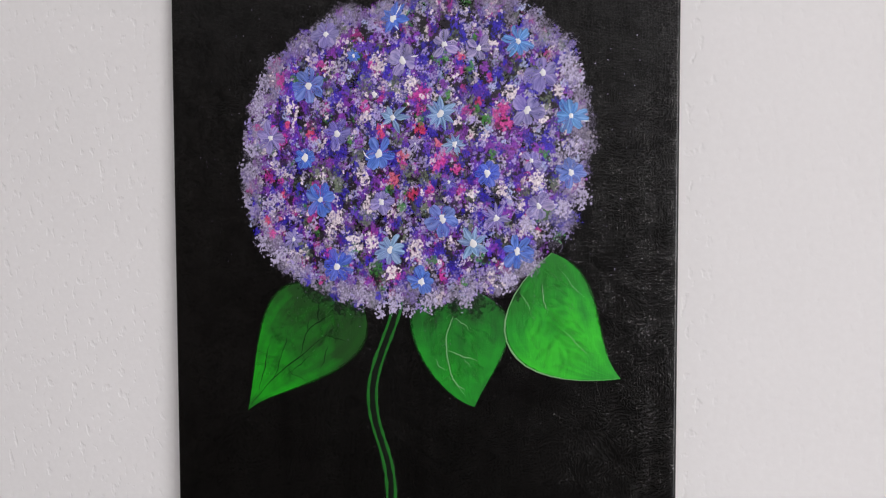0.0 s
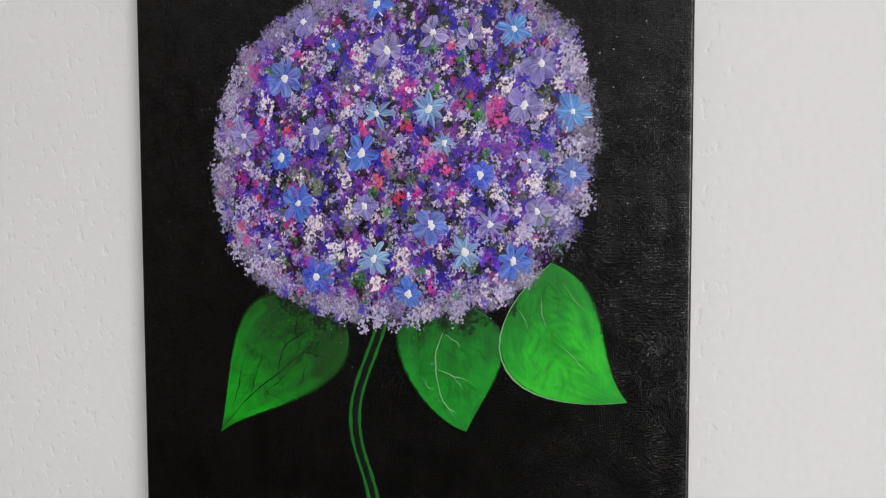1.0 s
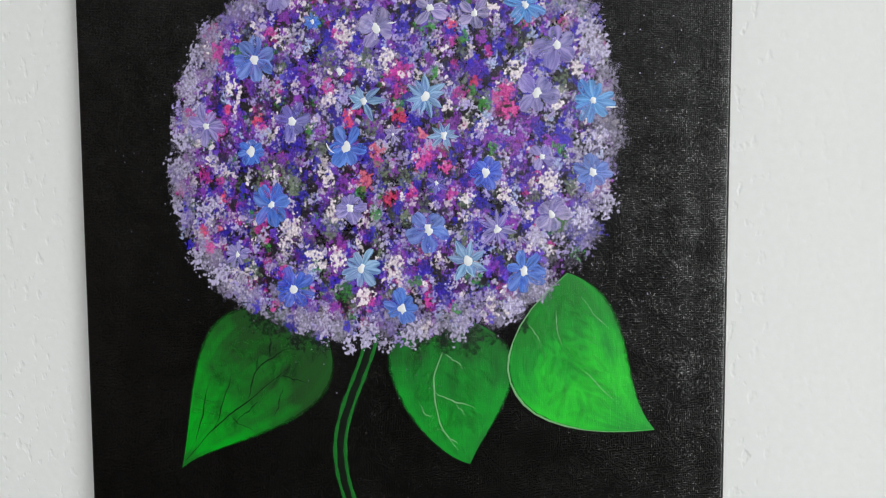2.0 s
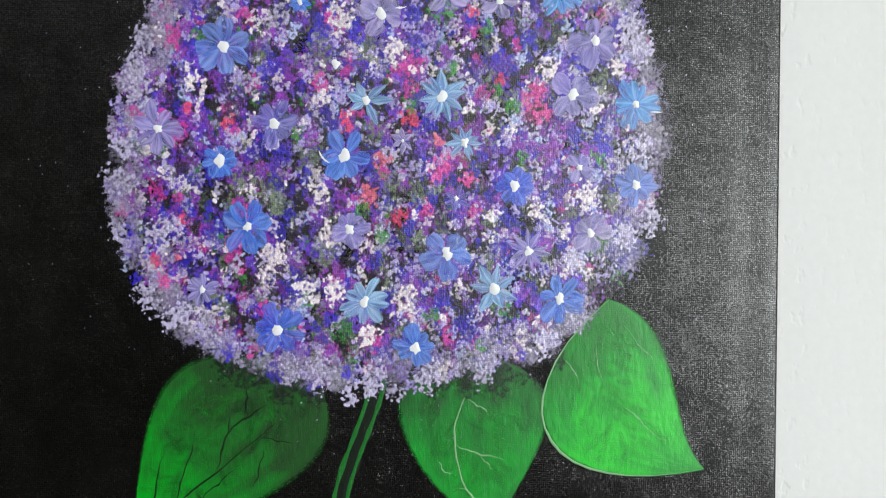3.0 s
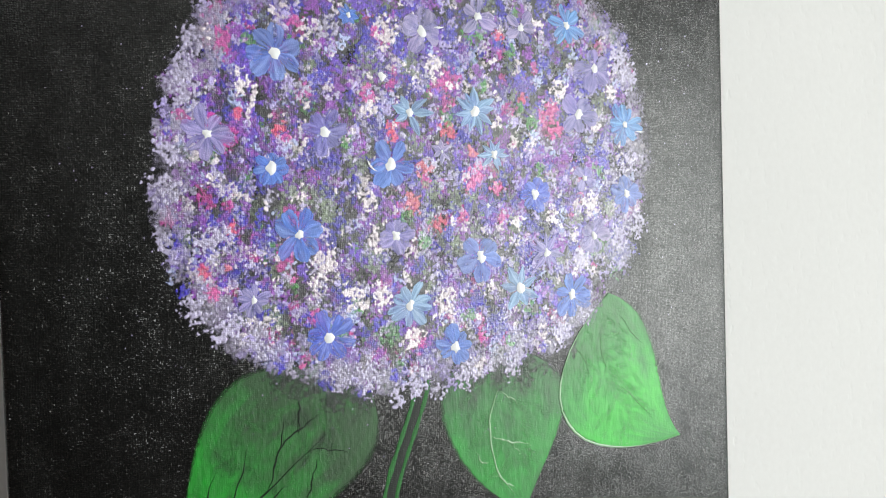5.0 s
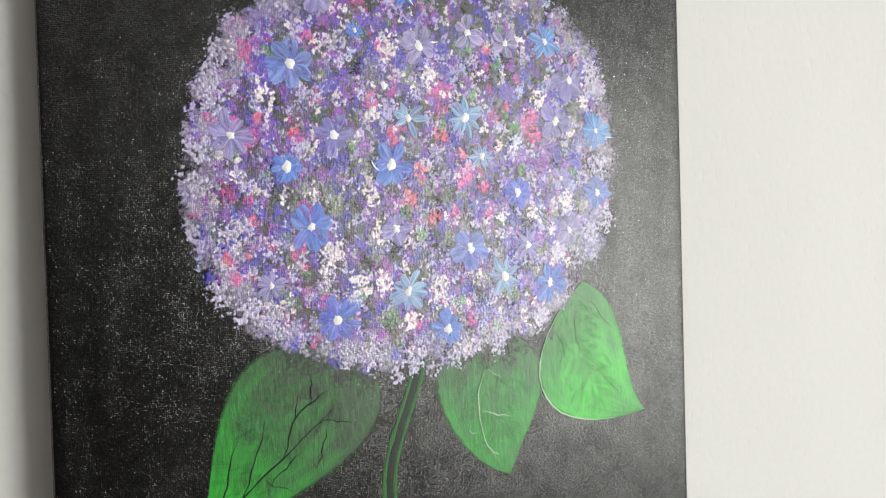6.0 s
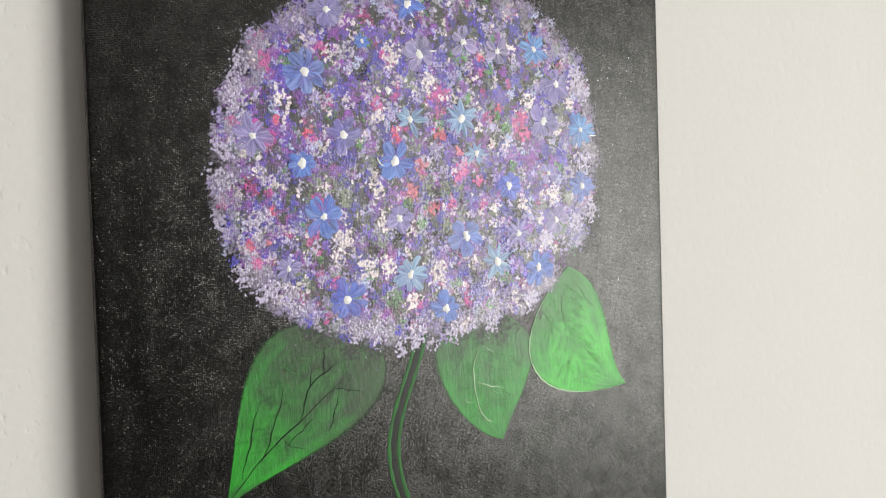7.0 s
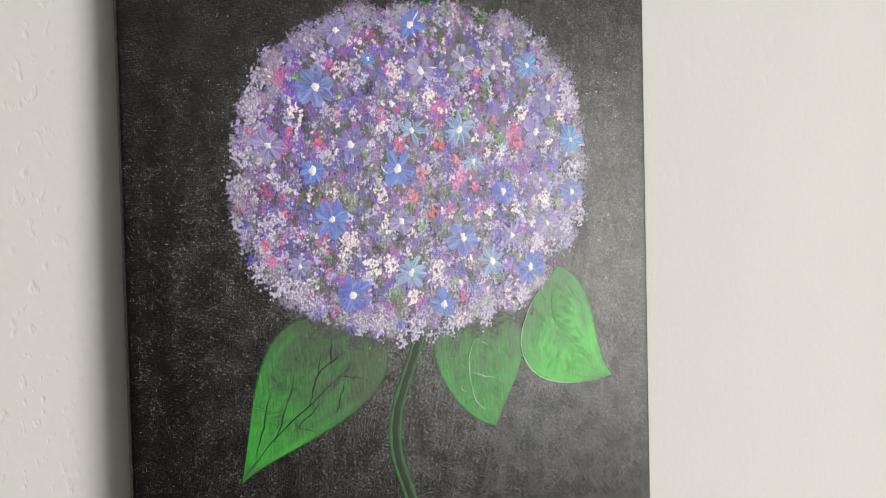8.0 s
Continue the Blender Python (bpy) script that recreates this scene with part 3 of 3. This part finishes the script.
dab(CREAM, 0.011, -0.012, 0.0079)
dab(CREAM, 0.126, 0.052, 0.0072)
dab(CREAM, 0.103, 0.132, 0.0065)
dab(CREAM, 0.085, -0.038, 0.0043)
dab(CREAM, -0.117, 0.126, 0.0047)
dab(CREAM, -0.119, 0.135, 0.0030)
dab(CREAM, -0.081, 0.103, 0.0032)
dab(CREAM, -0.040, 0.056, 0.0058)
dab(CREAM, -0.012, -0.033, 0.0065)
dab(CREAM, -0.035, 0.116, 0.0043)
dab(CREAM, 0.053, 0.108, 0.0036)
dab(CREAM, 0.132, 0.106, 0.0036)
dab(CREAM, 0.146, 0.132, 0.0050)
dab(CREAM, 0.095, 0.044, 0.0050)
dab(DEEPBLUE, -0.072, 0.132, 0.0065)
dab(DEEPBLUE, -0.037, 0.158, 0.0072)
dab(DEEPBLUE, 0.020, 0.164, 0.0065)
dab(DEEPBLUE, -0.106, 0.034, 0.0086)
dab(DEEPBLUE, -0.136, 0.045, 0.0036)
dab(DEEPBLUE, -0.140, 0.027, 0.0029)
dab(DEEPBLUE, -0.099, -0.043, 0.0058)
dab(DEEPBLUE, -0.071, -0.056, 0.0070)
dab(DEEPBLUE, -0.026, -0.057, 0.0050)
dab(DEEPBLUE, 0.085, -0.047, 0.0040)
dab(DEEPBLUE, 0.051, -0.033, 0.0072)
dab(DEEPBLUE, 0.124, 0.134, 0.0079)
dab(DEEPBLUE, 0.092, 0.147, 0.0065)
dab(DEEPBLUE, 0.056, 0.071, 0.0050)
dab(DEEPBLUE, -0.011, 0.072, 0.0065)
dab(DEEPBLUE, -0.062, 0.081, 0.0065)
dab(DEEPBLUE, -0.060, 0.041, 0.0058)
dab(DEEPBLUE, -0.066, 0.063, 0.0058)
dab(DEEPBLUE, -0.115, 0.001, 0.0070)
dab(DEEPBLUE, -0.155, 0.005, 0.0050)
dab(DEEPBLUE, -0.049, 0.068, 0.0050)
dab(DEEPBLUE, -0.007, 0.014, 0.0065)
dab(DEEPBLUE, -0.035, -0.022, 0.0058)
dab(DEEPBLUE, 0.121, 0.089, 0.0065)
dab(DEEPBLUE, 0.029, 0.099, 0.0050)
dab(DEEPBLUE, -0.017, 0.153, 0.0058)
dab(DEEPBLUE, 0.073, 0.021, 0.0065)
dab(DARK, -0.130, 0.116, 0.0072)
dab(DARK, -0.093, 0.113, 0.0080)
dab(DARK, -0.121, 0.085, 0.0058)
dab(DARK, -0.125, 0.072, 0.0050)
dab(DARK, -0.068, -0.016, 0.0036)
dab(DARK, -0.026, 0.049, 0.0036)
dab(DARK, -0.014, 0.129, 0.0050)
dab(DARK, 0.024, 0.022, 0.0043)
dab(DARK, -0.104, 0.167, 0.0065)
dab(DARK, 0.049, 0.030, 0.0050)
dab(DARK, 0.048, -0.019, 0.0036)

for k in range(5):
    press(CREAM, -0.109 - 0.0011 * k, 0.1245 - 0.0037 * k, 0.0022, 0.55, 0.85, 0.35, 0.5, 0.7, 0.00016, False, 1.6)
# last light touches across the whole head
for x, z, rho in zip(*inside(330, 0.5, 0, 0.95)):
    press(rng.choice([LILAC, CREAM, PALE], p=[0.4, 0.35, 0.25]), x, z, rng.uniform(0.001, 0.0028), rng.uniform(0.3, 0.9), rng.uniform(0.6, 0.95), 0.4, 0.6, 0.6, 0.00016)

STIPPLED = stippled_paint()
for pigment in PIGMENTS:
    paint_layer(pigment, STIPPLED)


# ---- blossoms painted on the head ----
def petal_mesh(length, width, pointed, lift, bend):
    """A petal from the flower's middle to its tip along +z, slightly ridged."""
    bm = bmesh.new()
    uvl = bm.loops.layers.uv.new("UVMap")
    N, grid = 9, []
    for i in range(N + 1):
        v = 1 - (1 - i / N) ** 1.4
        top = 0.5 if pointed else 0.62
        if v < top:
            k = v / top
            w = width * (0.22 + 0.78 * k * k * (3 - 2 * k))
        else:
            k = (v - top) / (1 - top)
            w = width * max(0.05, (1 - k ** 1.3) if pointed else math.sqrt(max(0, 1 - k * k)))
        w *= random.uniform(0.93, 1.07)
        row = []
        for j in range(5):
            u = j / 4 * 2 - 1
            row.append((bm.verts.new((u * w + bend * v * v * length, -lift - 0.00006 * (1 - abs(u)), v * length)), (u * 0.5 + 0.5, v)))
        grid.append(row)
    for i in range(N):
        for j in range(4):
            q = (grid[i][j], grid[i][j + 1], grid[i + 1][j + 1], grid[i + 1][j])
            f = bm.faces.new([c[0] for c in q])
            for loop, c in zip(f.loops, q):
                loop[uvl].uv = c[1]
    return bm


def blob_mesh(r, lift):
    """A thick touch of white paint, uneven round its rim."""
    bm = bmesh.new()
    N = 12
    top = bm.verts.new((0, -lift - 0.0004, 0))
    rings = []
    wob = [random.uniform(0.62, 1.3) for _ in range(N)]
    for k, h in ((0.6, 0.0003), (1.0, 0.0)):
        rings.append([bm.verts.new((r * k * wob[i] * math.cos(2 * math.pi * i / N), -lift - h, 1.15 * r * k * wob[i] * math.sin(2 * math.pi * i / N))) for i in range(N)])
    for i in range(N):
        j = (i + 1) % N
        bm.faces.new((top, rings[0][i], rings[0][j]))
        bm.faces.new((rings[0][i], rings[1][i], rings[1][j], rings[0][j]))
    return bm


BLUE, ROYAL, SKY, ICE, PERI, MAUVE, ROSY, IRIS = (lin(*c) for c in (
    (30, 124, 250), (2, 84, 244), (70, 170, 246), (160, 208, 250), (84, 132, 236), (172, 144, 222), (204, 174, 226), (112, 80, 204)))


def blossom(x, z, size, petals, width, colour, turn=0.0, pointed=False, eye=1.0, uneven=0.17):
    """One painted floret: petals round a white touch."""
    mid = part("blossom", blob_mesh(0.0026 * eye, 0.001), WHITE_BLOB, painting, "white middle of a painted floret", True)
    mid.location = (x, 0, z)
    for k in range(petals):
        a = turn + 360 * k / petals + random.uniform(-0.2, 0.2) * 360 / petals
        length = 0.86 * size * random.uniform(1 - uneven, 1 + uneven)
        p = part("petal", petal_mesh(length, 0.8 * width * random.uniform(0.8, 1.2), pointed, 0.00068 + 0.00003 * k, random.uniform(-0.22, 0.22)), PETAL, mid, "", True)
        p.rotation_euler = (0, radians(a), 0)
        shift = random.uniform(0.82, 1.25)
        milk, lilac = random.uniform(0, 0.1), random.uniform(0, 0.06 if colour in (BLUE, ROYAL, SKY) else 0.25)
        tint = [c * shift * (1 - lilac) + t * lilac for c, t in zip(colour, (0.36, 0.33, 0.72))]
        p.color = tuple(min(1, c * (1 - milk) + milk * 0.75) for c in tint) + (1,)


blossom(-0.0971, 0.1467, 0.0200, 7, 0.0072, PERI, 15, eye=1.25)
blossom(-0.0780, 0.1950, 0.0170, 6, 0.0068, MAUVE, 25, eye=1.15)
blossom(-0.0092, 0.2059, 0.0175, 7, 0.0052, BLUE, 0, True, 1.2)
blossom(0.0000, 0.1659, 0.0170, 4, 0.0096, ROSY, 10, eye=1.2)
blossom(0.0405, 0.1785, 0.0150, 5, 0.0058, ROSY, 0)
blossom(0.0733, 0.1731, 0.0150, 5, 0.0056, ROSY, 20)
blossom(0.1096, 0.1776, 0.0165, 11, 0.0035, SKY, 8, eye=0.95)
blossom(0.1321, 0.1484, 0.0190, 5, 0.0085, MAUVE, -8)
blossom(0.1181, 0.1150, 0.0180, 5, 0.0078, MAUVE, 30, eye=1.2)
blossom(0.1574, 0.1089, 0.0180, 10, 0.0045, SKY, 0, eye=0.75)
blossom(0.1580, 0.0590, 0.0165, 8, 0.0050, PERI, 12)
blossom(0.0363, 0.1151, 0.0185, 10, 0.0044, ICE, 12, True, 1.15)
blossom(-0.0105, 0.1131, 0.0180, 6, 0.0042, ICE, 40, True, 0.9, 0.25)
blossom(-0.0243, 0.0793, 0.0190, 6, 0.0072, BLUE, 30, eye=1.35)
blossom(0.0503, 0.0863, 0.0135, 9, 0.0026, ICE, 20, True, 0.95)
blossom(-0.0670, 0.0996, 0.0160, 6, 0.0064, IRIS, -35, eye=1.15)
blossom(-0.1379, 0.0971, 0.0180, 8, 0.0050, MAUVE, 14, eye=1.0)
blossom(-0.1016, 0.0767, 0.0130, 8, 0.0046, BLUE, 4, eye=1.3)
blossom(0.0815, 0.0589, 0.0145, 7, 0.0058, ROYAL, 15, eye=1.25)
blossom(-0.0855, 0.0360, 0.0200, 7, 0.0070, BLUE, 22, eye=1.0)
blossom(-0.0221, 0.0336, 0.0140, 8, 0.0056, MAUVE, 0, eye=1.1)
blossom(0.0446, 0.0518, 0.0110, 6, 0.0026, IRIS, 10, True, 0.6)
blossom(0.0381, 0.0174, 0.0185, 5, 0.0080, PERI, 30, eye=1.2)
blossom(0.0897, 0.0181, 0.0165, 10, 0.0030, MAUVE, 0, True, 1.0)
blossom(0.1288, 0.0289, 0.0145, 5, 0.0070, ROSY, 20, eye=1.0)
blossom(0.1220, 0.0702, 0.0110, 4, 0.0060, MAUVE, 40, eye=0.8)
blossom(-0.0137, -0.0120, 0.0175, 9, 0.0045, ICE, 20, eye=1.05)
blossom(0.0675, -0.0054, 0.0185, 7, 0.0046, ICE, 10, True, 1.2)
blossom(0.1089, -0.0126, 0.0175, 7, 0.0060, BLUE, 30, eye=1.2)
blossom(-0.0687, -0.0285, 0.0195, 8, 0.0060, ROYAL, 20, eye=1.15)
blossom(0.0177, -0.0416, 0.0160, 8, 0.0052, BLUE, 0, eye=1.3)
blossom(-0.1143, -0.0026, 0.0120, 8, 0.0034, MAUVE, 10, eye=0.8)
blossom(0.0119, 0.0879, 0.0095, 6, 0.0026, ROSY, 0, True, 0.4)
blossom(-0.0496, 0.1729, 0.0085, 7, 0.0028, BLUE, 0, True, 0.65)
blossom(-0.0284, 0.1353, 0.0060, 5, 0.0022, ROSY, 0, eye=1.0)


# ---- leaves and stem ----
def leaf_mesh(root, tip, left, right, lift):
    """A leaf between two curved sides that meet at root and tip; u runs across, v from root to tip."""
    bm = bmesh.new()
    uvl = bm.loops.layers.uv.new("UVMap")
    N, M = 36, 14
    a, b = bezier(root, left[0], left[1], tip, N), bezier(root, right[0], right[1], tip, N)
    grid = []
    for i in range(N + 1):
        row = []
        for j in range(M + 1):
            u = j / M
            p = a[i].lerp(b[i], u)
            row.append((bm.verts.new((p.x, -lift - 0.00006 * math.sin(math.pi * u), p.y)), (u, i / N)))
        grid.append(row)
    for i in range(N):
        for j in range(M):
            q = (grid[i][j], grid[i + 1][j], grid[i + 1][j + 1], grid[i][j + 1])
            f = bm.faces.new([c[0] for c in q])
            for loop, c in zip(f.loops, q):
                loop[uvl].uv = c[1]
    bmesh.ops.remove_doubles(bm, verts=bm.verts, dist=1e-6)
    bmesh.ops.recalc_face_normals(bm, faces=bm.faces[:])
    return bm


def stroke(points, width, lift, taper=True, bm=None, sway=0.0):
    """A single drawn line of paint with a ridge, added to bm if one is given."""
    bm = bm or bmesh.new()
    line = bezier(*points, 16)
    phase = random.uniform(0, 6)
    rows = []
    for i, p in enumerate(line):
        d = (line[min(i + 1, 16)] - line[max(i - 1, 0)]).normalized()
        side = Vector((-d.y, d.x))
        p = p + side * sway * (math.sin(0.7 * i + phase) + 0.5 * math.sin(1.6 * i + 2 * phase))
        w = width * (math.sin(math.pi * (0.08 + 0.88 * i / 16)) if taper else 1.0) * random.uniform(0.65, 1.35)
        rows.append([bm.verts.new((p.x + side.x * w * k, -lift - (0.00008 if k == 0 else 0), p.y + side.y * w * k)) for k in (-1, 0, 1)])
    for i in range(16):
        for k in (0, 1):
            bm.faces.new((rows[i][k], rows[i][k + 1], rows[i + 1][k + 1], rows[i + 1][k]))
    bmesh.ops.recalc_face_normals(bm, faces=bm.faces[:])
    return bm


LEAF_DULL = leaf_paint("dull_leaf_green", lin(20, 30, 16), lin(14, 94, 20), lin(8, 156, 16), 0.55, 5)
LEAF_MID = leaf_paint("mid_leaf_green", lin(16, 40, 16), lin(8, 104, 26), lin(14, 146, 32), 0.42, 5)
LEAF_BRIGHT = leaf_paint("bright_leaf_green", lin(10, 104, 26), lin(6, 136, 34), lin(44, 196, 38), 0.36, 5)
VEIN_PALE = daub("pale_vein_paint", lin(128, 180, 124), lin(180, 214, 170), 0.35, 0.15)
VEIN_DARK = daub("dark_vein_paint", lin(8, 30, 9), lin(18, 58, 17), 0.5, 0.9, 0.3)
STEM_LIGHT = daub("stem_light_paint", lin(20, 108, 30), lin(64, 178, 68), 0.46, 1.0, 0.45)
STEM_DARK = daub("stem_dark_paint", lin(3, 18, 5), lin(8, 46, 14), 0.42, 1.0, 0.4)

leaf_l = part("leaf", leaf_mesh(*LEAVES[0], 0.00014), LEAF_DULL, painting, "dark green painted leaf with blackish veins", True)
leaf_m = part("leaf", leaf_mesh(*LEAVES[1], 0.00012), LEAF_MID, painting, "mid green painted leaf with pale veins", True)
leaf_r = part("leaf", leaf_mesh(*LEAVES[2], 0.0002), LEAF_BRIGHT, painting, "bright green painted leaf", True)
for pts, w in ((((0.048, -0.074), (0.040, -0.094), (0.035, -0.120), (0.060, -0.148)), 0.0006), (((0.043, -0.104), (0.050, -0.112), (0.060, -0.109), (0.073, -0.116)), 0.0005), (((0.050, -0.076), (0.055, -0.078), (0.060, -0.081), (0.064, -0.086)), 0.0004),
               (((0.040, -0.122), (0.036, -0.126), (0.034, -0.120), (0.030, -0.114)), 0.0004), (((0.044, -0.132), (0.052, -0.136), (0.056, -0.142), (0.060, -0.143)), 0.0004),
               (((0.058, -0.113), (0.062, -0.116), (0.063, -0.119), (0.066, -0.121)), 0.0003)):
    part("vein", stroke(pts, w, 0.00046, sway=0.0006), VEIN_PALE, leaf_m)
for pts, w in ((((-0.164, -0.170), (-0.145, -0.145), (-0.110, -0.118), (-0.067, -0.086)), 0.0005), (((-0.119, -0.136), (-0.112, -0.128), (-0.105, -0.124), (-0.098, -0.117)), 0.0004), (((-0.087, -0.130), (-0.083, -0.122), (-0.081, -0.114), (-0.079, -0.104)), 0.0004), (((-0.155, -0.156), (-0.150, -0.140), (-0.146, -0.120), (-0.141, -0.103)), 0.0004),
               (((-0.140, -0.146), (-0.132, -0.128), (-0.126, -0.112), (-0.121, -0.090)), 0.0004), (((-0.110, -0.119), (-0.104, -0.105), (-0.102, -0.094), (-0.098, -0.078)), 0.0005),
               (((-0.104, -0.096), (-0.095, -0.088), (-0.086, -0.080), (-0.074, -0.076)), 0.0006), (((-0.084, -0.098), (-0.076, -0.097), (-0.068, -0.099), (-0.058, -0.103)), 0.0004),
               (((-0.124, -0.131), (-0.120, -0.136), (-0.112, -0.140), (-0.102, -0.142)), 0.0003), (((-0.090, -0.086), (-0.088, -0.078), (-0.090, -0.070), (-0.088, -0.064)), 0.0006)):
    part("vein", stroke(pts, w * 0.95, 0.00046, sway=0.0006), VEIN_DARK, leaf_l)
for pts, w in ((((0.133, -0.040), (0.131, -0.050), (0.134, -0.058), (0.137, -0.068)), 0.00022), (((0.150, -0.082), (0.158, -0.088), (0.165, -0.097), (0.175, -0.106)), 0.00022), (((0.112, -0.052), (0.118, -0.056), (0.120, -0.062), (0.122, -0.070)), 0.00022), (((0.150, -0.030), (0.158, -0.040), (0.160, -0.046), (0.170, -0.052)), 0.00022), (((0.1405, -0.0135), (0.0562, -0.0864), (0.1046, -0.1434), (0.2020, -0.1243)), 0.00065)):
    part("vein", stroke(pts, w, 0.0005, sway=0.0003), VEIN_PALE, leaf_r)

STEM = (((-0.006, -0.062), (-0.012, -0.092), (-0.033, -0.122), (-0.033, -0.153)), ((-0.033, -0.153), (-0.033, -0.193), (-0.013, -0.203), (-0.014, -0.255)), ((-0.014, -0.255), (-0.014, -0.28), (-0.020, -0.31), (-0.020, -0.348)))
body, edges = bmesh.new(), {-0.0042: bmesh.new(), 0.0042: bmesh.new()}
for seg in STEM:
    stroke(seg, 0.0052, 0.00018, False, body)
    for off, bm in edges.items():
        stroke([(x + off, z) for x, z in seg], 0.0014, 0.0003, False, bm)
stem = part("stem", body, STEM_DARK, painting, "dark green painted stem")
for bm in edges.values():
    part("outline", bm, STEM_LIGHT, stem, "light green outline")

# quick white accents beside some florets
for pts, w in ((((-0.0065, 0.2085), (-0.005, 0.212), (-0.003, 0.214), (-0.0014, 0.2185)), 0.0006), (((-0.0075, 0.1990), (-0.006, 0.1975), (-0.005, 0.196), (-0.0035, 0.1945)), 0.0005),
               (((-0.0400, 0.0825), (-0.0392, 0.079), (-0.037, 0.0762), (-0.0335, 0.0748)), 0.0006), (((0.0085, 0.1690), (0.011, 0.1695), (0.013, 0.1685), (0.0155, 0.170)), 0.0007),
               (((0.1660, 0.1040), (0.169, 0.1042), (0.171, 0.1036), (0.1745, 0.104)), 0.0005)):
    part("brush_mark", stroke(pts, w, 0.0012), WHITE_BLOB, painting, "white brush accent")
